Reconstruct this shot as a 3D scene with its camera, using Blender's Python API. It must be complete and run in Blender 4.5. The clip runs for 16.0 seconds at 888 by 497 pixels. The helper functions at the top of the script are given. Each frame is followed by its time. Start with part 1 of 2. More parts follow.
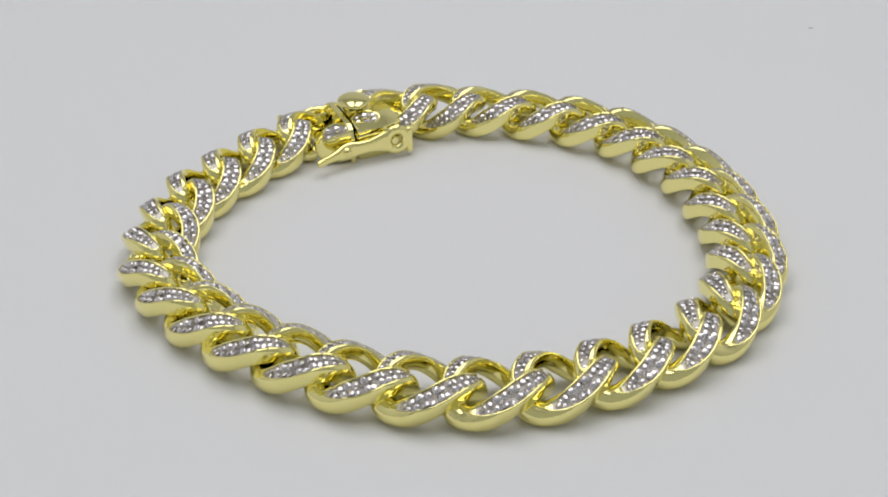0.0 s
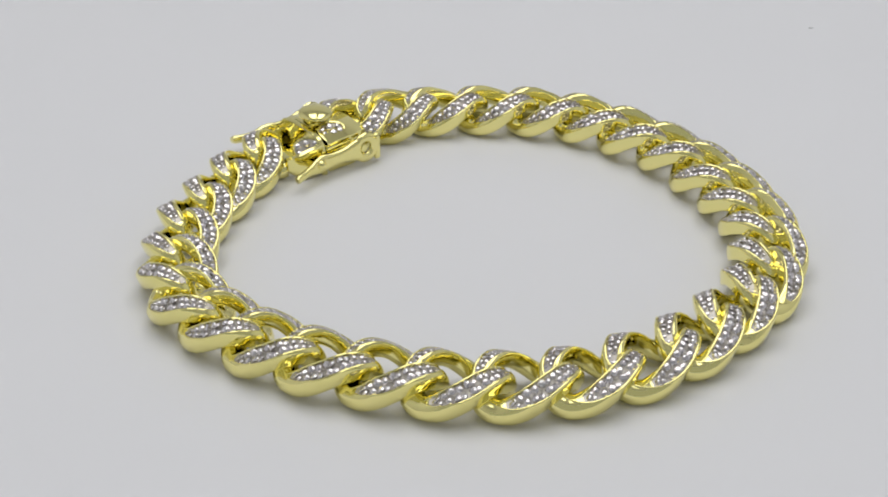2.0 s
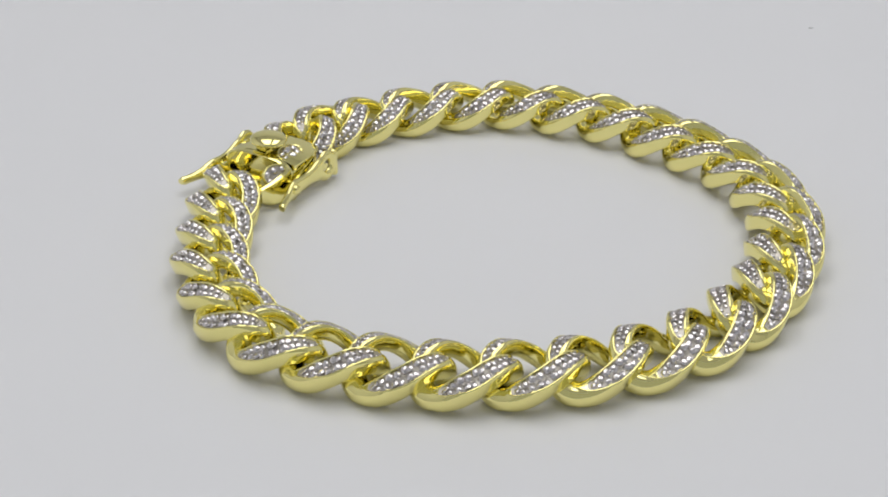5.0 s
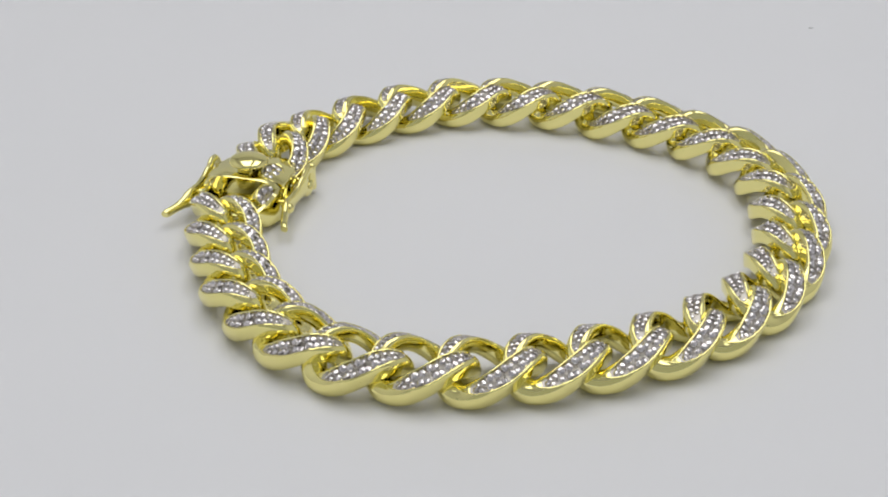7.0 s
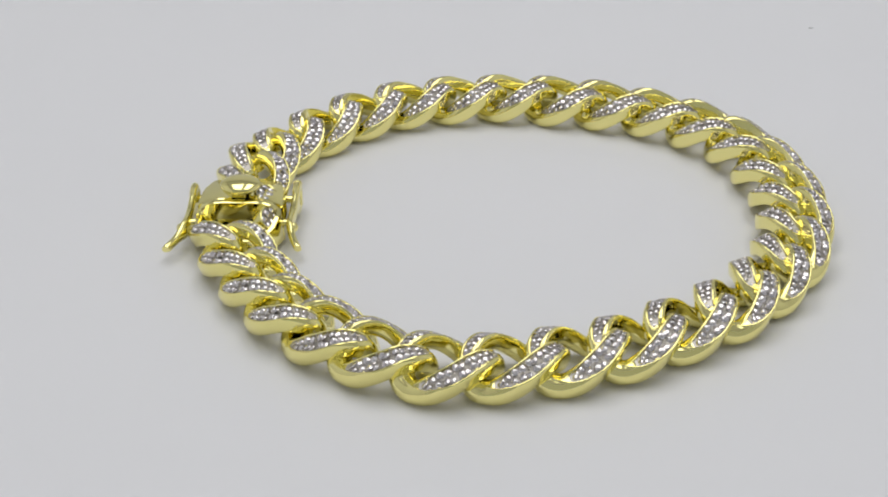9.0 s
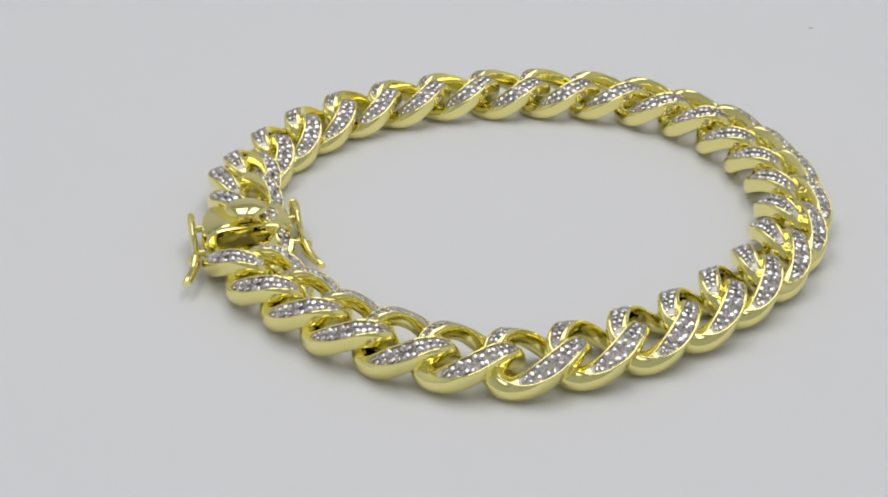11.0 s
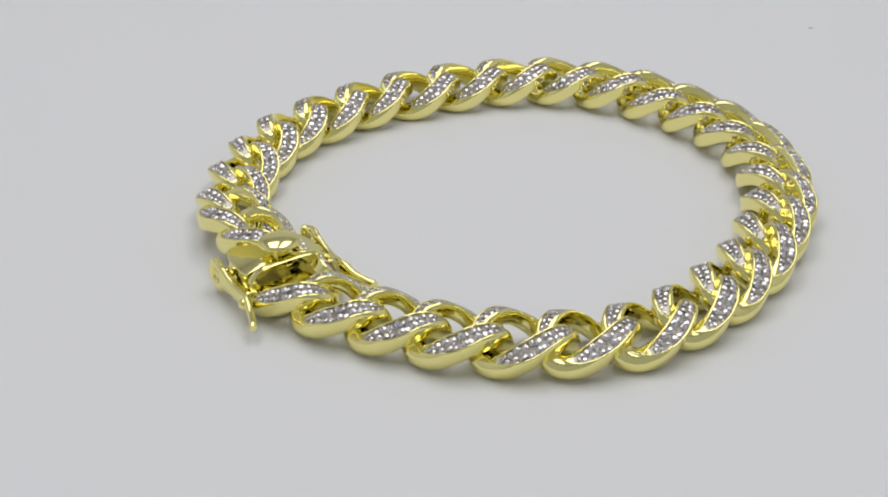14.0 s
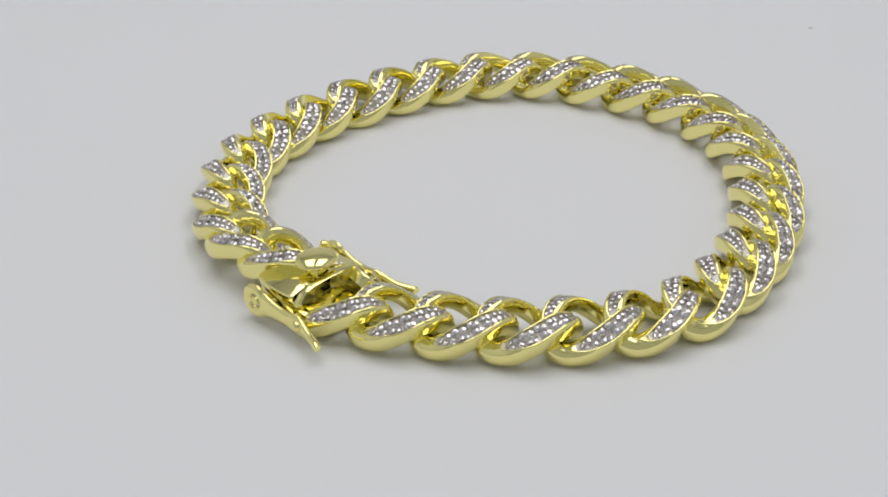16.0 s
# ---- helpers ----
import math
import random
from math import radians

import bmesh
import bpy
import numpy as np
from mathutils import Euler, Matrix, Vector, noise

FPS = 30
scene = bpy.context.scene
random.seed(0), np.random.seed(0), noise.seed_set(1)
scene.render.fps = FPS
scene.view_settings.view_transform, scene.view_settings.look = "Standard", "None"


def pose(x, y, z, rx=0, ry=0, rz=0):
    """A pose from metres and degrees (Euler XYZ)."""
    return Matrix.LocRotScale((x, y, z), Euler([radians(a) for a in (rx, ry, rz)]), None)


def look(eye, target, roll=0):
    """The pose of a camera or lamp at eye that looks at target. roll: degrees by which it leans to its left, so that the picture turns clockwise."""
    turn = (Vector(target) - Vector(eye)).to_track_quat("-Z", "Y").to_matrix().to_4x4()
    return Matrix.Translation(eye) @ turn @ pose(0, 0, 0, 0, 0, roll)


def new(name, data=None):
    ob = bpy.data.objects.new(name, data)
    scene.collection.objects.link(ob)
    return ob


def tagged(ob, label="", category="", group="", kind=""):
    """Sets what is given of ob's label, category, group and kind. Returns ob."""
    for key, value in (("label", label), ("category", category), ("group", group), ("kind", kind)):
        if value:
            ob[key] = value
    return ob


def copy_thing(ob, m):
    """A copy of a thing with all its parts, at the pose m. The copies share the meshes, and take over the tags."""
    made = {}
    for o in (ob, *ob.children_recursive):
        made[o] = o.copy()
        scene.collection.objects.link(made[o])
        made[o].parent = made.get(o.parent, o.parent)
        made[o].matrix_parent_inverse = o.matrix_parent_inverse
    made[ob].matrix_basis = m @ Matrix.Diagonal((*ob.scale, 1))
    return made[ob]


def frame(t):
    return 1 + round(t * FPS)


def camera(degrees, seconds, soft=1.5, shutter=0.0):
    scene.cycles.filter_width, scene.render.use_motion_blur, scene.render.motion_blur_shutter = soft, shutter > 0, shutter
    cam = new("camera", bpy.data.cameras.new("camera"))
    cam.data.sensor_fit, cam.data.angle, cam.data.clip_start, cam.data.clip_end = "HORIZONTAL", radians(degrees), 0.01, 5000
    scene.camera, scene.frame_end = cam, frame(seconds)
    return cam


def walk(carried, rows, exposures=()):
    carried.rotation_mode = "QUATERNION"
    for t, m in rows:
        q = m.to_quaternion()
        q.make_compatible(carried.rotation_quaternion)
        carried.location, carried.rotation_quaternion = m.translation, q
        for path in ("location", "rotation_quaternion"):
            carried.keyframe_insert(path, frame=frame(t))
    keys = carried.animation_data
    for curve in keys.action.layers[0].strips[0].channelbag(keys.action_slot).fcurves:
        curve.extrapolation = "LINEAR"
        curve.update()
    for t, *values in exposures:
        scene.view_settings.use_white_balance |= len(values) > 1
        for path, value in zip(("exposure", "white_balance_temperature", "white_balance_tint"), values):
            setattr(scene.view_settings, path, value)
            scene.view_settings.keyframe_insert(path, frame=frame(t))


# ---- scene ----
MM = 0.001

# ---------------------------------------------------------------- camera
cam = camera(30.07, 16.0, soft=1.8)
EYE = Vector((0.0, -0.165, 0.0896))
AIM = EYE + 0.2 * Vector((-0.00496, 0.87031, -0.49247))
walk(cam, [(0.0, look(EYE, AIM, -1.13)), (16.0, look(EYE, AIM, -1.13))])

# ---------------------------------------------------------------- light
world = bpy.data.worlds.new("studio")
world.use_nodes = True
scene.world = world
world.node_tree.nodes["Background"].inputs["Color"].default_value = (0.93, 0.97, 1.0, 1)
world.node_tree.nodes["Background"].inputs["Strength"].default_value = 0.36


def lamp(name, x, y, z, w, d, watts, colour):
    data = bpy.data.lights.new(name, "AREA")
    data.shape, data.size, data.size_y = "RECTANGLE", w, d
    data.energy, data.color = watts, colour
    ob = new(name, data)
    ob.matrix_basis = pose(x, y, z)
    return ob


lamp("led_panel_lamp", -0.11, 0.03, 0.395, 0.17, 0.38, 0.438, (1.0, 0.995, 0.98))
lamp("led_panel_lamp", 0.11, 0.03, 0.395, 0.17, 0.38, 0.448, (1.0, 0.995, 0.98))


# ---------------------------------------------------------------- materials
def material(name):
    m = bpy.data.materials.new(name)
    m.use_nodes = True
    return m, m.node_tree.nodes, m.node_tree.links, m.node_tree.nodes["Principled BSDF"]


def add(nodes, kind, **values):
    n = nodes.new(kind)
    for k, v in values.items():
        n.inputs[k].default_value = v
    return n


def gold_material(name, colour, rough):
    m, nodes, links, b = material(name)
    b.inputs["Metallic"].default_value = 1.0
    pos = add(nodes, "ShaderNodeTexCoord")
    fine = add(nodes, "ShaderNodeTexNoise", Scale=900.0, Detail=3.0)
    broad = add(nodes, "ShaderNodeTexNoise", Scale=330.0, Detail=2.0)
    links.new(pos.outputs["Object"], fine.inputs["Vector"])
    links.new(pos.outputs["Object"], broad.inputs["Vector"])
    ramp = nodes.new("ShaderNodeMapRange")
    ramp.inputs["To Min"].default_value, ramp.inputs["To Max"].default_value = rough * 0.7, rough * 1.5
    links.new(fine.outputs["Fac"], ramp.inputs["Value"])
    links.new(ramp.outputs["Result"], b.inputs["Roughness"])
    mix = nodes.new("ShaderNodeMix")
    mix.data_type = "RGBA"
    links.new(broad.outputs["Fac"], mix.inputs[0])
    mix.inputs[6].default_value = (*colour, 1)
    mix.inputs[7].default_value = (colour[0] * 0.95, colour[1] * 0.97, colour[2] * 0.85, 1)
    links.new(mix.outputs[2], b.inputs["Base Color"])
    bump = add(nodes, "ShaderNodeBump", Strength=0.35, Distance=0.00015)
    links.new(broad.outputs["Fac"], bump.inputs["Height"])
    links.new(bump.outputs["Normal"], b.inputs["Normal"])
    return m


def white_material(name, colour, rough):
    m, nodes, links, b = material(name)
    b.inputs["Roughness"].default_value = rough
    pos = add(nodes, "ShaderNodeTexCoord")
    broad = add(nodes, "ShaderNodeTexNoise", Scale=18.0, Detail=3.0)
    fine = add(nodes, "ShaderNodeTexNoise", Scale=420.0, Detail=4.0)
    links.new(pos.outputs["Object"], broad.inputs["Vector"])
    links.new(pos.outputs["Object"], fine.inputs["Vector"])
    mix = nodes.new("ShaderNodeMix")
    mix.data_type = "RGBA"
    links.new(broad.outputs["Fac"], mix.inputs[0])
    mix.inputs[6].default_value = (*colour, 1)
    mix.inputs[7].default_value = (colour[0] * 0.975, colour[1] * 0.98, colour[2] * 0.985, 1)
    links.new(mix.outputs[2], b.inputs["Base Color"])
    bump = add(nodes, "ShaderNodeBump", Strength=0.05, Distance=0.0002)
    links.new(fine.outputs["Fac"], bump.inputs["Height"])
    links.new(bump.outputs["Normal"], b.inputs["Normal"])
    return m


def stone_material():
    m, nodes, links, b = material("clear_stone")
    info = nodes.new("ShaderNodeObjectInfo")
    ramp = nodes.new("ShaderNodeMix")
    ramp.data_type = "RGBA"
    links.new(info.outputs["Random"], ramp.inputs[0])
    ramp.inputs[6].default_value = (0.88, 0.83, 0.84, 1)
    ramp.inputs[7].default_value = (0.99, 0.95, 0.94, 1)
    links.new(ramp.outputs[2], b.inputs["Base Color"])
    b.inputs["Roughness"].default_value = 0.1
    b.inputs["IOR"].default_value = 2.2
    b.inputs["Metallic"].default_value = 0.68
    b.inputs["Transmission Weight"].default_value = 0.8
    return m


GOLD = gold_material("polished_yellow_gold", (0.97, 0.88, 0.39), 0.07)
PALE = gold_material("pale_plated_setting", (0.54, 0.50, 0.48), 0.4)
WHITE = white_material("matt_white_sheet", (0.801, 0.800, 0.815), 0.55)
STONE = stone_material()
DUST, _n, _l, _b = material("grey_dust")
_b.inputs["Base Color"].default_value = (0.68, 0.68, 0.69, 1)
_b.inputs["Roughness"].default_value = 0.9


# ---------------------------------------------------------------- mesh helpers
def link_mesh(ob_name, bm, mats, parent=None, label=""):
    bmesh.ops.recalc_face_normals(bm, faces=bm.faces)
    me = bpy.data.meshes.new(ob_name)
    bm.to_mesh(me)
    bm.free()
    for m in mats:
        me.materials.append(m)
    ob = new(ob_name, me)
    ob.parent = parent
    if label:
        ob["label"] = label
    return ob


def part(name, bm, mat, parent, label=""):
    return link_mesh(name, bm, [mat], parent, label)


def smooth(bm, angle=40):
    bm.normal_update()
    for f in bm.faces:
        f.smooth = True
    for e in bm.edges:
        if len(e.link_faces) == 2 and e.calc_face_angle(0) > radians(angle):
            e.smooth = False
    return bm


def block(x0, x1, y0, y1, z0, z1, bevel=0.0, segments=2):
    bm = bmesh.new()
    bmesh.ops.create_cube(bm, size=1)
    for v in bm.verts:
        v.co = Vector(((x0 + x1) / 2 + v.co.x * (x1 - x0), (y0 + y1) / 2 + v.co.y * (y1 - y0), (z0 + z1) / 2 + v.co.z * (z1 - z0)))
    if bevel:
        bmesh.ops.bevel(bm, geom=bm.edges[:], offset=bevel, segments=segments, profile=0.5, affect="EDGES")
    return bm


def sweep(points, section, closed_path=False):
    """A tube of quads: section(i) gives the ring of points at step i."""
    bm = bmesh.new()
    rings = [[bm.verts.new(p) for p in section(i)] for i in range(points)]
    n = len(rings[0])
    steps = points if closed_path else points - 1
    for i in range(steps):
        a, b = rings[i], rings[(i + 1) % points]
        for j in range(n):
            bm.faces.new((a[j], a[(j + 1) % n], b[(j + 1) % n], b[j]))
    if not closed_path:
        bm.faces.new(rings[0])
        bm.faces.new(rings[-1][::-1])
    return bm


# ---------------------------------------------------------------- the light tent
def sheet(name, corners, thick, label):
    """A flat wall from four corners, thickened along its normal."""
    bm = bmesh.new()
    f = bm.faces.new([bm.verts.new(c) for c in corners])
    bm.normal_update()
    n = f.normal.copy()
    out = bmesh.ops.extrude_face_region(bm, geom=[f])
    for v in [g for g in out["geom"] if isinstance(g, bmesh.types.BMVert)]:
        v.co += n * thick
    return tagged(link_mesh(name, bm, [WHITE]), label, "wall" if "wall" in name else name, kind="structure")


bx, by0, by1, top = 0.32, -0.34, 0.42, 0.40
bm = block(-bx, bx, by0, by1, -0.012, 0.0)
tagged(link_mesh("floor", bm, [WHITE]), "matt white floor sheet of a photo light tent", "floor", kind="structure")
sheet("wall_north", [(-bx, by1, -0.012), (-bx, by1, top), (bx, by1, top), (bx, by1, -0.012)], 0.004, "plain white back wall of a light tent")
sheet("wall_west", [(-bx, by0, -0.012), (-bx, by0, top), (-bx, by1, top), (-bx, by1, -0.012)], -0.004, "plain white side wall of a light tent")
sheet("wall_east", [(bx, by0, -0.012), (bx, by0, top), (bx, by1, top), (bx, by1, -0.012)], 0.004, "plain white side wall of a light tent")
sheet("ceiling", [(-bx, by0, top), (bx, by0, top), (bx, by1, top), (-bx, by1, top)], 0.004, "plain white ceiling of a light tent")


bm = bmesh.new()
bmesh.ops.create_icosphere(bm, subdivisions=2, radius=0.00038)
for v in bm.verts:
    v.co = Vector((v.co.x * (1 + 0.5 * noise.noise(v.co * 4000)), v.co.y * 0.5, max(v.co.z * 0.3, -0.00006) + 0.00006))
speck = tagged(link_mesh("dust_speck", smooth(bm, 180), [DUST]), "tiny grey speck of dust on the white sheet", "dust")
speck.matrix_basis = pose(0.0517, 0.0553, 0, 0, 0, 10)

# ---------------------------------------------------------------- the bracelet
bracelet = new("bracelet")
tagged(bracelet, "yellow gold curb link bracelet paved with clear stones, clasp closed", "bracelet")

HALF_LONG, HALF_WIDE, SKEW = 4.3, 3.12, 0.17
TWIST_OUT, TWIST_IN = radians(45), radians(58)
WIDE, DEEP = 1.12, 1.06
FACE_FROM, FACE_TO, CUT = radians(3), radians(126), 0.955
LEAN_OUT, LEAN_IN = radians(30), radians(27)
RIM = 0.19


def link_centre(a):
    u = HALF_LONG * math.copysign(abs(math.cos(a)) ** 0.9, math.cos(a))
    w = HALF_WIDE * math.copysign(abs(math.sin(a)) ** (0.82 if math.sin(a) > 0 else 1.0), math.sin(a))
    tw = (TWIST_OUT if math.sin(a) > 0 else TWIST_IN) * u / HALF_LONG
    outer = 0.5 + 0.5 * math.sin(a) / (abs(math.sin(a)) + 0.3)
    return Vector((u, -w * math.cos(tw) + SKEW * outer * u, w * math.sin(tw)))


def link_axes(a):
    t = (link_centre(a + 0.01) - link_centre(a - 0.01)).normalized()
    side = math.sin(a) / (abs(math.sin(a)) + 0.12)
    lean = LEAN_OUT * max(side, 0) + LEAN_IN * min(side, 0)
    n = Vector((0, -math.sin(lean), math.cos(lean)))
    n = (n - n.dot(t) * t).normalized()
    return link_centre(a), t, n, t.cross(n)


# how far along its face each angle lies, from -1 at one tip to 1 at the other
steps_a = [FACE_FROM + (FACE_TO - FACE_FROM) * i / 80 for i in range(81)]
run = [0.0]
for i in range(80):
    run.append(run[-1] + (link_centre(steps_a[i + 1]) - link_centre(steps_a[i])).length)
FACE_AT = (FACE_FROM + FACE_TO) / 2


def along_face(a):
    a = a % math.pi
    if not FACE_FROM < a < FACE_TO:
        return None
    q = (a - FACE_FROM) / (FACE_TO - FACE_FROM) * 80
    i = min(int(q), 79)
    return 2 * (run[i] + (run[i + 1] - run[i]) * (q - i)) / run[-1] - 1


def face_share(a):
    """Half width of the leaf-shaped face at a, as a share of the wire's, 0 away from the faces."""
    x = along_face(a)
    if x is None:
        return 0.0
    return CUT * (1 - x * x) ** (0.62 if x < 0 else 0.85)


def wire(a):
    """The wire is a little thicker at the ends, where one link passes through the next."""
    d = abs((a - FACE_AT + math.pi / 2) % math.pi - math.pi / 2)
    return 1.14 - 0.11 * max(0, 1 - (d / radians(80)) ** 2)


def deepness(a):
    """Half the wire's height: the inner side of a link is lower than the outer."""
    return wire(a) * DEEP * (0.91 + 0.09 * math.sin(a) / (abs(math.sin(a)) + 0.15))


def squareness(a):
    """Round at the link's ends, nearly rectangular under the faces."""
    return 2.0 + 2.8 * face_share(a) ** 1.5


def face_size(a):
    """Height of the flat over the wire's middle, its half width, and the half width inside the rim."""
    k, q = max(face_share(a), 0.03), squareness(a)
    half = wire(a) * WIDE * k
    return deepness(a) * (1 - k ** q) ** (1 / q), half, max(half - RIM, half * 0.3)


def wall_way(a, t, n):
    """The side walls stand upright while the face leans: their direction, one unit of height along n."""
    up = Vector((0, 0, 1)) - Vector((0, 0, 1)).dot(t) * t
    v = n.lerp(up.normalized(), (0.3 if math.sin(a) > 0 else 0.65) * min(1, face_share(a) * 1.2)) if up.length > 0.3 else n
    return v / max(v.dot(n), 0.5)


def face_place(a):
    """The face's middle, the axes along and across it, and its normal."""
    c, t, n, s = link_axes(a)
    high, half, inside = face_size(a)
    v = wall_way(a, t, n)
    return c + v * high, t, n, s


def gold_link(name, mm=MM):
    steps, arc = 96, 32

    def ring(i):
        a = 2 * math.pi * i / steps
        c, t, n, s = link_axes(a)
        high, half, inside = face_size(a)
        sink = min(0.2, max(0, inside - 0.25) * 0.5)
        wide, deep, q = wire(a) * WIDE, deepness(a), squareness(a)
        v = wall_way(a, t, n)
        begin = math.acos(min(1, (half / wide) ** (q / 2)))
        pts = []
        for j in range(arc + 1):
            g = begin - j / arc * (math.pi + 2 * begin)
            x = math.copysign(abs(math.cos(g)) ** (2 / q), math.cos(g))
            y = math.copysign(abs(math.sin(g)) ** (2 / q), math.sin(g))
            pts.append(c + s * (wide * x) + v * (deep * y))
        mid = c + v * high
        rim = min(0.07, (half - inside) * 0.4)
        for w, d in ((-(half + inside) / 2, rim), (-inside, 0), (-inside + 0.05 * inside, -sink), (inside - 0.05 * inside, -sink), (inside, 0), ((half + inside) / 2, rim)):
            pts.append(mid + s * w + n * d)
        return [p * mm for p in pts]

    bm = sweep(steps, ring, True)
    smooth(bm, 180)
    bm.faces.ensure_lookup_table()
    bm.verts.ensure_lookup_table()
    n = arc + 7
    for i in range(steps):
        if face_share(2 * math.pi * (i + 0.5) / steps) > 0.25:
            for j in (0, arc, arc + 2, arc + 3, arc + 4, arc + 5):
                e = bm.edges.get((bm.verts[i * n + j], bm.verts[(i + 1) % steps * n + j]))
                e.smooth = False
    for i in range(steps):
        if face_share(2 * math.pi * (i + 0.5) / steps) > 0.42:
            bm.faces[i * n + arc + 3].material_index = 1
    return link_mesh(name, bm, [GOLD, PALE], bracelet)


def stone_shape(bm, m):
    """A brilliant of girdle width 1: table, two bands of crown facets, pavilion."""
    ring = lambda r, z, o: [bm.verts.new(m @ Vector((r * math.cos((k + o) * math.pi / 4), r * math.sin((k + o) * math.pi / 4), z))) for k in range(8)]
    girdle, crown, table = ring(0.5, 0, 0), ring(0.42, 0.1, 0.5), ring(0.2, 0.2, 0)
    low = bm.verts.new(m @ Vector((0, 0, -0.35)))
    bm.faces.new(table)
    for k in range(8):
        j = (k + 1) % 8
        bm.faces.new((girdle[k], girdle[j], crown[k]))
        bm.faces.new((crown[k], girdle[j], crown[j]))
        bm.faces.new((crown[k], crown[j], table[j]))
        bm.faces.new((table[k], crown[k], table[j]))
        bm.faces.new((girdle[j], girdle[k], low))


def stone_layout(mid):
    """Places and sizes of the stones on a face: poses in the link's millimetres."""
    rng = random.Random(5)
    out, beads = [], []
    half_span = (FACE_TO - FACE_FROM) / 2
    a, last = mid - half_span * 0.96, None
    rows = []
    while a < mid + half_span * 0.96:
        p = face_place(a)[0]
        if last is None or (p - last).length >= 0.72:
            rows.append(a)
            last = p
        a += 0.01
    for i, a in enumerate(rows):
        p, t, n, s = face_place(a)
        high, half, inside = face_size(a)
        if inside < 0.16:
            continue
        if inside > 0.62:
            # two stones, a wide and a narrow one by turns, with a small one between now and then
            k = 0.5 + (0.07 if i % 2 else -0.07)
            d = min(0.86, inside * 0.95)
            spots = [(-inside * k, d * rng.uniform(0.92, 1.06)), (inside * (1 - k), d * rng.uniform(0.92, 1.06))]
        elif inside > 0.42:
            spots = [(-inside * 0.46, inside * 0.98), (inside * 0.46, inside * 0.9)]
        else:
            spots = [(0, min(0.72, inside * 1.8))]
        for w, d in spots:
            sway = rng.uniform(-0.12, 0.12) + (0.16 if w > 0 else -0.1)
            tip = Euler((rng.uniform(-0.36, 0.36), rng.uniform(-0.36, 0.36), rng.uniform(0, 6.28))).to_matrix()
            base = Matrix((t, s, n)).transposed() if t.cross(s).dot(n) > 0 else Matrix((s, t, n)).transposed()
            m = Matrix.Translation((p + s * w + t * sway - n * 0.12) * MM) @ (base @ tip).to_4x4() @ Matrix.Scale(d * MM, 4)
            out.append(m)
            for q in (-1, 1) if inside > 0.45 else ():
                beads.append((p + s * (w + q * d * 0.4) + t * (0.38 + sway) - n * 0.04) * MM)
        if len(spots) > 1:
            beads.append((p + t * 0.38) * MM)
    return out, beads


def bead(bm, p, r):
    bmesh.ops.create_icosphere(bm, subdivisions=1, radius=r, matrix=Matrix.Translation(p))


stone_bm = bmesh.new()
stone_shape(stone_bm, Matrix.Identity(4))
bmesh.ops.recalc_face_normals(stone_bm, faces=stone_bm.faces)
STONE_MESH = bpy.data.meshes.new("stone")
stone_bm.to_mesh(STONE_MESH)
stone_bm.free()
STONE_MESH.materials.append(STONE)


def single_stones(parent, places):
    for m in places:
        ob = new("stone", STONE_MESH)
        ob.parent = parent
        ob.matrix_basis = m


def prongs(parent, spots):
    bm = bmesh.new()
    for p in spots:
        bead(bm, p, 0.1 * MM)
    tagged(part("prong_beading", smooth(bm, 180), PALE, parent, "tiny pale metal prong beads"), kind="stuff")


def set_stones(parent, beyond=-99, beyond_inner=-99):
    """Stones and prongs of both faces, where they lie beyond that x in millimetres."""
    outer, beads_a = stone_layout(FACE_AT)
    inner, beads_b = stone_layout(FACE_AT + math.pi)
    outer = [m for m in outer if m.translation.x > beyond * MM]
    inner = [m for m in inner if m.translation.x > beyond_inner * MM]
    beads_a = [p for p in beads_a if p.x > beyond * MM]
    beads_b = [p for p in beads_b if p.x > beyond_inner * MM]
    outer.sort(key=lambda m: -m.to_scale().x)
    single_stones(parent, outer[:10])
    bm = bmesh.new()
    for m in outer[10:] + inner:
        stone_shape(bm, m)
    tagged(part("stone_field", bm, STONE, parent), kind="stuff")
    prongs(parent, beads_a + beads_b)


# the chain's closed line, as a radius over the angle about its own middle
MIDDLE = Vector((0.66, -5.61))
SERIES = (31.0, -0.13, -1.25, 0.0, -0.35, -0.54, -0.38, 0.15, 0.11, -0.30, -0.25)


def ring_point(a):
    r = SERIES[0] + sum(SERIES[2 * k - 1] * math.cos(k * a) + SERIES[2 * k] * math.sin(k * a) for k in range(1, 6))
    return MIDDLE + r * Vector((math.cos(a), math.sin(a)))


FIRST, LAST, LINKS = radians(79.9), radians(-236.5), 28
table = [(FIRST + (LAST - FIRST) * i / 2000) for i in range(2001)]
lengths = [0.0]
for i in range(2000):
    lengths.append(lengths[-1] + (ring_point(table[i + 1]) - ring_point(table[i])).length)
angles, at = [], 0
for k in range(LINKS):
    while at < 2000 and lengths[at] < lengths[-1] * k / (LINKS - 1) - 1e-9:
        at += 1
    angles.append(table[at])


def seat(a, z, shift=0.0, rx=0.0, ry=0.0, rz=0.0):
    """A pose on the chain's line: x along it, y inwards, z up."""
    p = ring_point(a)
    t = (ring_point(a + 0.02) - ring_point(a - 0.02)).normalized()
    inward = Vector((-t.y, t.x))
    p = p - inward * shift
    return Matrix(((t.x, inward.x, 0, p.x * MM), (t.y, inward.y, 0, p.y * MM), (0, 0, 1, z * MM), (0, 0, 0, 1))) @ pose(0, 0, 0, rx, ry, rz)


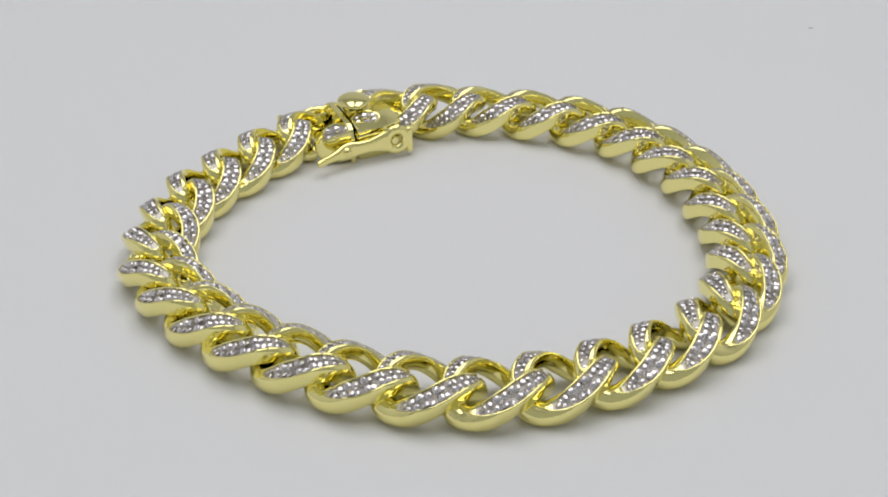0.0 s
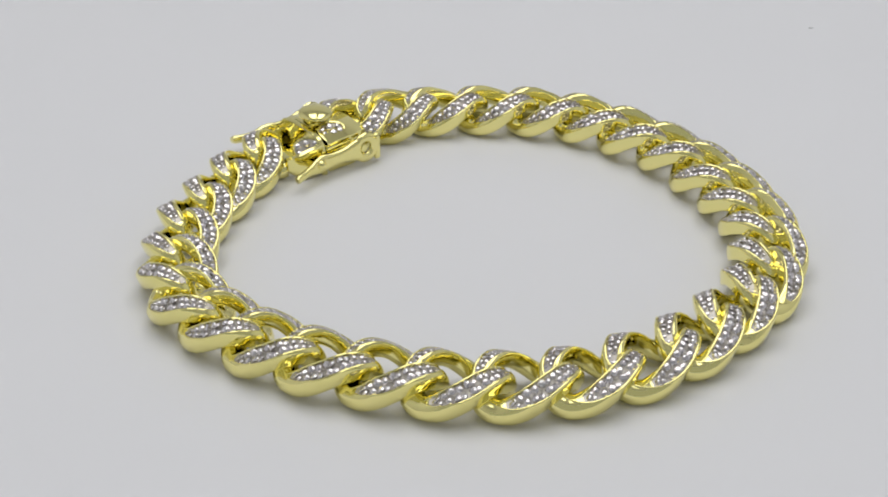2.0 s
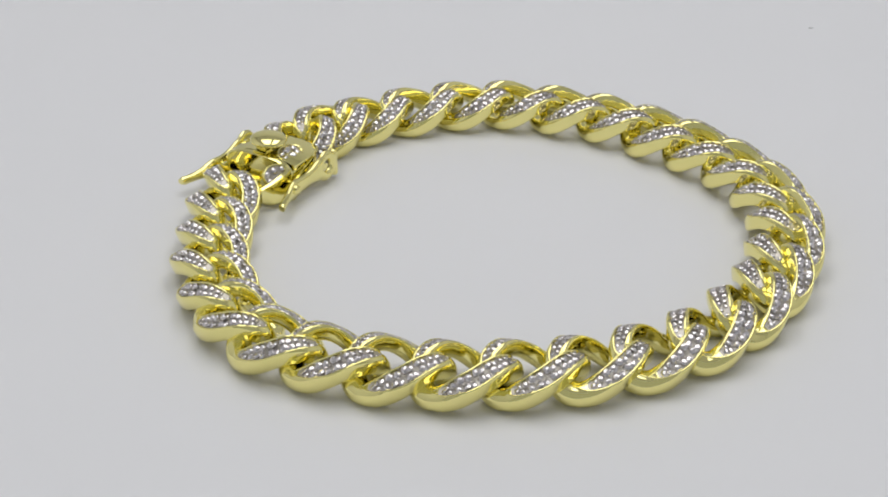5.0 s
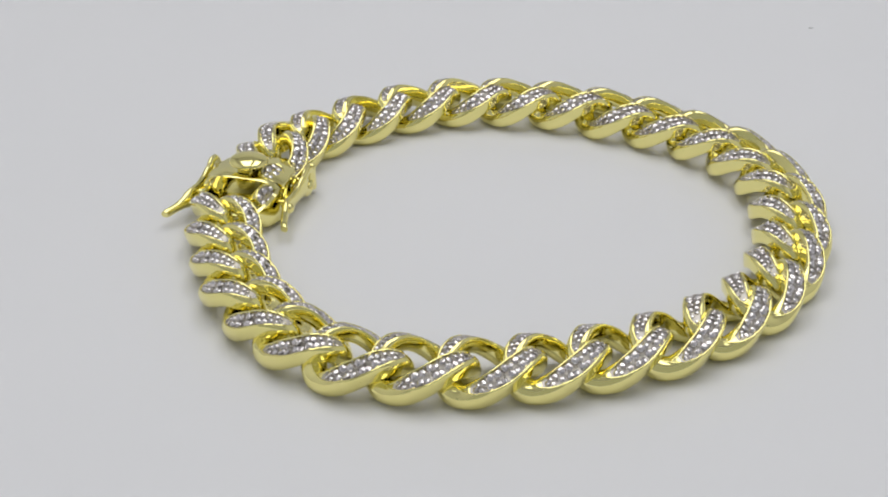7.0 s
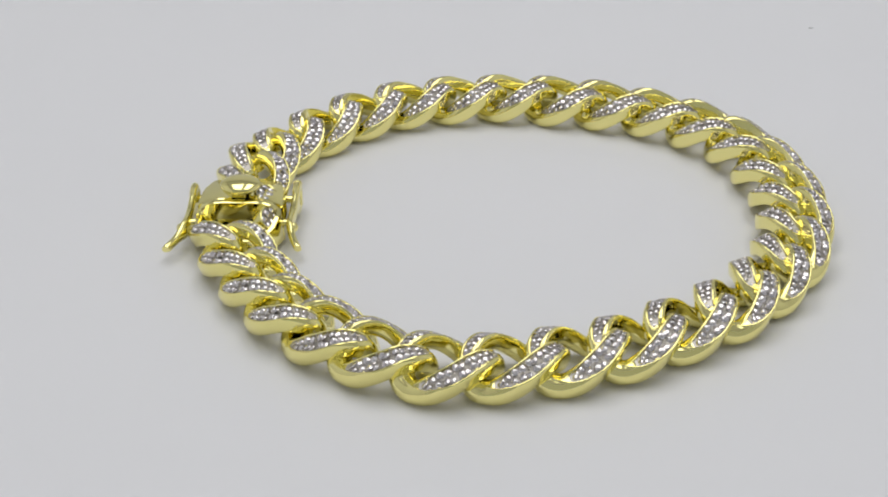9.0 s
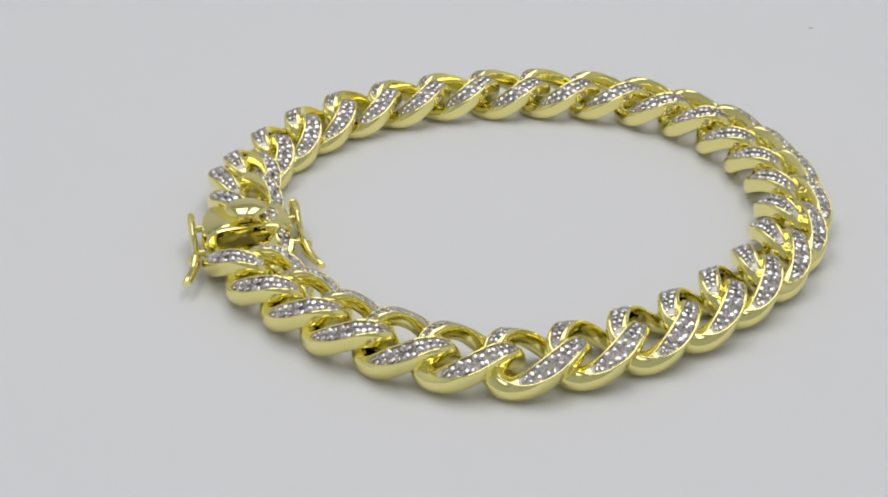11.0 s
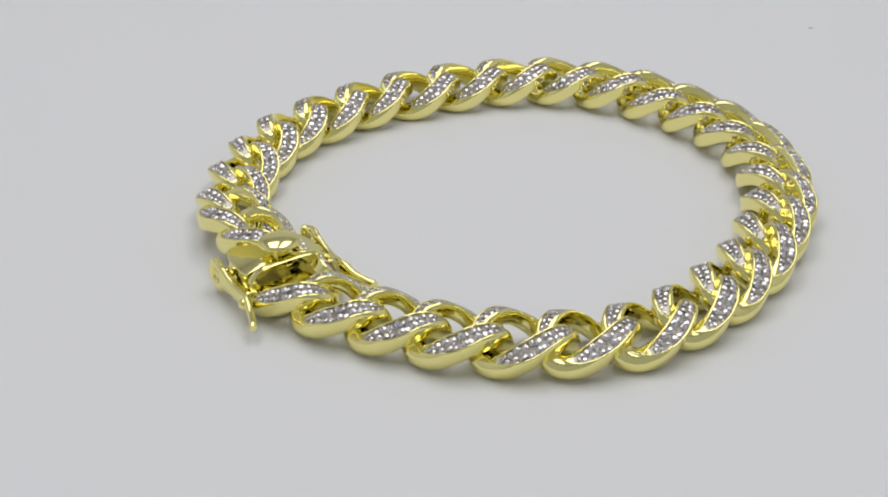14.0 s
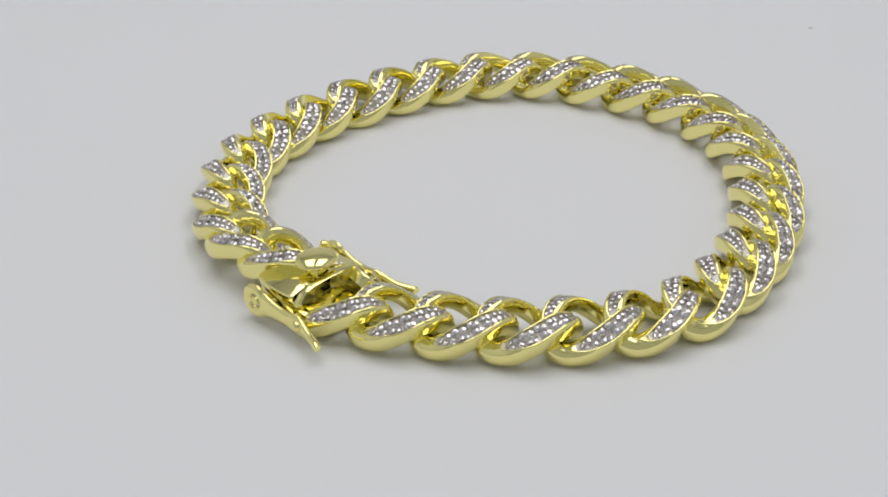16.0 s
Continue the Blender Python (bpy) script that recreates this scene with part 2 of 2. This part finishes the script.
first = gold_link("chain_link")
LOW = min(v.co.z for v in first.data.vertices) / MM
set_stones(first)
rng = random.Random(11)
first.matrix_basis = seat(angles[0], -LOW)
for a in angles[1:-1]:
    copy_thing(first, seat(a, -LOW + 0.03, rng.uniform(-0.15, 0.15), rng.uniform(-3, 3), rng.uniform(-1.2, 1.2), rng.uniform(-2.5, 2.5)))
# the last link, whose end is fused to the clasp's plate
half_link = gold_link("chain_link")
cut = bmesh.new()
cut.from_mesh(half_link.data)
bmesh.ops.bisect_plane(cut, geom=cut.verts[:] + cut.edges[:] + cut.faces[:], plane_co=(-2.2 * MM, 0, 0), plane_no=(1, 0, 0), clear_inner=True)
bmesh.ops.delete(cut, geom=[v for v in cut.verts if v.co.y > 0.4 * MM and v.co.x < 2.2 * MM], context="VERTS")
bmesh.ops.holes_fill(cut, edges=[e for e in cut.edges if e.is_boundary], sides=200)
cut.to_mesh(half_link.data)
cut.free()
set_stones(half_link, -1.9, 2.5)
half_link.matrix_basis = seat(angles[-1], -LOW + 0.03, -0.1, 0, 0, 0)
# the link beside the clasp, tipped up
copy_thing(first, seat(radians(91.9), -LOW + 0.5, -0.6, -13, 3, 3))
# the link that is fused to the clasp's box
copy_thing(first, seat(radians(104.0), -LOW + 1.0, -2.0, -13, 1, 5))

# ---------------------------------------------------------------- the clasp
ca = radians(112)
cp = ring_point(ca)
cu, cv = Vector((-math.sin(ca), math.cos(ca))), Vector((math.cos(ca), math.sin(ca)))
cp = cp - cv * 1.7
CLASP = Matrix(((cu.x, -cv.x, 0, cp.x * MM), (cu.y, -cv.y, 0, cp.y * MM), (0, 0, 1, -0.15 * MM), (0, 0, 0, 1)))


def arch(half, low, high, n=28, power=2.6):
    """A closed outline across the clasp: flat below, arched above."""
    pts = []
    for k in range(n + 1):
        g = math.pi * k / n
        c, q = math.cos(g), math.sin(g)
        pts.append((half * math.copysign(abs(c) ** (2 / power), c), low + (high - low) * abs(q) ** (2 / power)))
    return pts


def arch_solid(stations, power=2.6):
    """A solid along x through outlines (x, half, low, high)."""
    return sweep(len(stations), lambda i: [Vector((stations[i][0], y, z)) * MM for y, z in arch(*stations[i][1:], power=power)])


clasp = new("clasp")
clasp.parent = bracelet
clasp.matrix_basis = CLASP
clasp["label"] = "polished yellow gold box clasp with safety levers"

part("box", smooth(arch_solid([(-5.2, 1.5, 1.0, 2.9), (-4.4, 2.5, 0.5, 3.3), (-3.0, 3.9, 0.25, 3.6), (-1.0, 4.35, 0.2, 3.75), (1.0, 4.45, 0.2, 3.8),
                               (2.35, 4.45, 0.2, 3.8), (2.55, 4.3, 0.35, 3.7)], 6.5), 30), GOLD, clasp)


def lid():
    """The box's top: a plate with an upright edge and two slopes that fall from its middle to the sides."""
    st = [(-4.6, 2.3, 3.25, 0.35), (-3.2, 3.9, 3.5, 0.8), (-1.2, 4.6, 3.55, 1.05), (1.0, 4.75, 3.55, 1.15), (2.3, 4.75, 3.55, 1.15), (2.6, 4.6, 3.6, 1.0)]

    def ring(i):
        x, half, low, rise = st[i]
        half_row = [(half, low + 0.06), (half, low + 0.42), (half - 0.12, low + 0.55), (half * 0.62, low + rise * 0.92), (half * 0.5, low + rise + 0.06), (0, low + rise + 0.14)]
        row = [(-half + 0.12, low), (half - 0.12, low)] + half_row + [(-y, z) for y, z in half_row[-2::-1]]
        return [Vector((x, y, z)) * MM for y, z in row]

    return part("lid", smooth(sweep(len(st), ring), 16), GOLD, clasp, "faceted gold top plate of the clasp")


lid()


def gusset(sign):
    """A bright three-cornered rib on the box's side, from its rear corner to the slit."""
    st = [(-3.6, 3.3, 3.0, 0.12), (-1.5, 4.3, 2.7, 0.3), (0.8, 4.55, 2.2, 0.42), (2.2, 4.6, 1.7, 0.3)]
    ring = lambda i: [Vector((st[i][0], sign * (st[i][1] + y * st[i][3]), st[i][2] + z * st[i][3])) * MM for y, z in ((-0.9, 1.1), (0.2, 1.3), (1.0, 0.0), (0.3, -1.1), (-0.9, -1.0))]
    return part("rib", smooth(sweep(len(st), ring), 30), GOLD, clasp)


gusset(-1)
gusset(1)
part("tongue_plate", smooth(arch_solid([(2.9, 4.6, 0.4, 4.75), (3.05, 4.95, 0.2, 5.0), (3.5, 4.95, 0.2, 5.0), (3.7, 4.7, 0.3, 4.9)], 4.2), 30), GOLD, clasp)
part("tongue", smooth(block(2.4 * MM, 3.2 * MM, -1.6 * MM, 1.6 * MM, 0.8 * MM, 3.6 * MM, 0.15 * MM)), GOLD, clasp)


def side_wall(sign, reach):
    """A cheek that runs from the plate to the first link, falling away from it."""
    top = 3.9 if sign > 0 else 2.8
    st = [(3.4, 4.85, 0.35, top + 0.3), (4.6, 4.95, 0.4, top + 0.15), (reach - 1.0, 4.5, 0.7, top - 0.4), (reach, 3.6, 1.2, top - 1.0)]

    def ring(i):
        x, y, z0, z1 = st[i]
        return [Vector((x, sign * q, z)) * MM for q, z in ((y, z0 + 0.3), (y - 0.15, z1 - 0.1), (y - 0.55, z1), (y - 0.7, z1 - 0.2), (y - 0.7, z0), (y - 0.3, z0))]

    return part("cheek", smooth(sweep(len(st), ring), 35), GOLD, clasp)


side_wall(1, 7.6)
side_wall(-1, 6.2)
part("cup_floor", smooth(block(3.4 * MM, 6.4 * MM, -3.3 * MM, 3.3 * MM, 0.3 * MM, 1.6 * MM, 0.4 * MM)), GOLD, clasp)


def leaf(x, y, z, long, wide, turn, lean, blunt=False):
    """A leaf-shaped field of stones with a gold rim; lean tips it outwards."""
    m = pose(x * MM, y * MM, z * MM) @ Euler((radians(lean), 0, radians(turn))).to_matrix().to_4x4()
    n = 28

    def outline(k, grow, up):
        g = 2 * math.pi * k / n
        px = math.cos(g)
        py = math.copysign(abs(math.sin(g)) ** (1.0 if blunt else 1.5), math.sin(g))
        return Vector(((px * (long / 2 + grow)) * MM, (py * (wide / 2 + grow)) * MM, up * MM))

    rings = ((0.05, -1.3), (0.22, -0.25), (0.2, -0.02), (0.12, 0.04), (0.0, 0.0), (-0.06, -0.16))
    bm = sweep(len(rings), lambda i: [outline(k, *rings[i]) for k in range(n)])
    smooth(bm, 50)
    bm.faces.ensure_lookup_table()
    bm.faces[-1].material_index = 1
    ob = link_mesh("stone_setting", bm, [GOLD, PALE], clasp, "gold rimmed setting filled with clear stones")
    ob.matrix_basis = m
    r = random.Random(int(x * 10) + 40)
    count = max(2, int(long / 0.92))
    places, spots = [], []
    for i in range(count):
        px = (i + 0.5) / count * 2 - 1
        room = wide / 2 * (1 - px * px) ** (0.5 if blunt else 0.75) - 0.05
        ys = (-room * 0.5, room * 0.5) if room > 0.65 else (0.0,)
        d = min(0.95, room if len(ys) == 2 else room * 1.8)
        for q in ys:
            places.append(pose((px * long / 2 + r.uniform(-0.08, 0.08)) * MM, q * MM, -0.05 * MM) @ Euler((r.uniform(-0.16, 0.16), r.uniform(-0.16, 0.16), r.uniform(0, 6))).to_matrix().to_4x4()
                          @ Matrix.Scale(d * MM, 4))
            spots.append(Vector((px * long / 2 + 0.45, q * 0.4, 0.0)) * MM)
    single_stones(ob, places)
    prongs(ob, spots)


leaf(0.8, 2.75, 4.72, 3.2, 2.1, -6, -24, True)
leaf(4.9, 3.75, 3.75, 3.2, 2.4, -14, -52, True)

bm = bmesh.new()
bmesh.ops.create_uvsphere(bm, u_segments=32, v_segments=18, radius=1)
for v in bm.verts:
    v.co = Vector((v.co.x * 2.05, v.co.y * 2.3, v.co.z * (0.82 if v.co.z > 0 else 0.5))) * MM
knob = part("knob", smooth(bm, 180), GOLD, clasp, "domed oval push button")
knob.matrix_basis = pose(1.3 * MM, 0.1 * MM, 5.95 * MM, 0, 0, -8)
part("stem", smooth(block(1.2 * MM, 2.55 * MM, -0.85 * MM, 0.65 * MM, 4.2 * MM, 6.0 * MM, 0.12 * MM)), GOLD, clasp)


def lever(sign):
    """A figure-of-eight safety lever along one side: an eye, a waist, a rivet and a turned-out tail."""
    bm = bmesh.new()
    ring_n, sec = 28, 10
    rings = []
    for i in range(ring_n):
        g = 2 * math.pi * i / ring_n
        ring = []
        for j in range(sec):
            h = 2 * math.pi * j / sec
            r = 1.12 + 0.52 * math.cos(h)
            ring.append(bm.verts.new(Vector((-2.2 + 1.12 * r * math.cos(g), 0.42 * math.sin(h), 2.5 + r * math.sin(g) * 1.16)) * MM))
        rings.append(ring)
    for i in range(ring_n):
        for j in range(sec):
            bm.faces.new((rings[i][j], rings[i][(j + 1) % sec], rings[(i + 1) % ring_n][(j + 1) % sec], rings[(i + 1) % ring_n][j]))
    stations = [(-1.15, 1.45), (-0.4, 1.3), (0.6, 0.98), (1.6, 0.85), (2.6, 0.88), (3.4, 1.05), (4.2, 1.15), (4.9, 0.98), (5.6, 0.68), (6.6, 0.52), (7.6, 0.48), (8.1, 0.5), (8.35, 0.34)]
    rows = []
    for x, h in stations:
        out = 0.0 if x < 4 else 0.2 * (x - 4) + 0.03 * (x - 4) ** 2
        z = 2.5 - 0.07 * (x + 1)
        rows.append([bm.verts.new(Vector((x, out * sign + 0.42 * math.copysign(abs(math.cos(g)) ** 0.95, math.cos(g)), z + h * math.copysign(abs(math.sin(g)) ** 0.75, math.sin(g)))) * MM)
                     for g in [2 * math.pi * k / 14 for k in range(14)]])
    for a, b in zip(rows, rows[1:]):
        for j in range(14):
            bm.faces.new((a[j], a[(j + 1) % 14], b[(j + 1) % 14], b[j]))
    bm.faces.new(rows[0])
    bm.faces.new(rows[-1])
    ob = part("lever", smooth(bm, 45), GOLD, clasp, "figure-of-eight gold safety lever")
    ob.matrix_basis = pose((0.25 if sign > 0 else 0.6) * MM, sign * 5.8 * MM, 0.1 * MM, 0, 0, -1 if sign > 0 else 0)
    bm = bmesh.new()
    bmesh.ops.create_uvsphere(bm, u_segments=16, v_segments=10, radius=0.62 * MM)
    rivet = part("rivet", smooth(bm, 180), GOLD, ob)
    rivet.matrix_basis = pose(4.3 * MM, sign * 0.35 * MM, 2.25 * MM)
    for x, z, r in ((-1.75, 2.5, 0.42), (3.4, 2.3, 0.4)):
        bm = bmesh.new()
        bmesh.ops.create_cone(bm, cap_ends=True, segments=16, radius1=r * MM, radius2=r * MM, depth=1.8 * MM, matrix=Matrix.Rotation(math.pi / 2, 4, "X"))
        pin = part("pin", smooth(bm), GOLD, clasp)
        pin.matrix_basis = pose(x * MM, sign * 5.0 * MM, z * MM)
    if sign < 0:
        return
    bm = block(-4.0 * MM, -3.1 * MM, -0.5 * MM, 0.5 * MM, 0.6 * MM, 4.0 * MM, 0.42 * MM, 4)
    hinge = part("hinge", smooth(bm, 60), GOLD, clasp)
    hinge.matrix_basis = pose(-0.05 * MM, 5.7 * MM, 0)


lever(-1)
lever(1)


def motions():
    turn = [(0.0, 0.87), (0.5, 4.34), (1.0, 7.83), (1.5, 11.34), (2.0, 14.86), (2.5, 18.41), (3.0, 21.96), (3.5, 25.54), (4.0, 29.12), (4.5, 32.72), (5.0, 36.32),
            (5.5, 39.93), (6.0, 43.55), (6.5, 47.17), (7.0, 50.8), (7.5, 54.43), (8.0, 58.06), (8.5, 61.69), (9.0, 65.31), (9.5, 68.93), (10.0, 72.55), (10.5, 76.16),
            (11.0, 79.76), (11.5, 83.35), (12.0, 86.93), (12.5, 90.49), (13.0, 94.04), (13.5, 97.58), (14.0, 101.1), (14.5, 104.6), (15.0, 108.07), (15.5, 111.53), (16.0, 114.96)]
    walk(bracelet, [(t, pose(-0.22 * MM, 0, 0, 0, 0, d)) for t, d in turn])


motions()
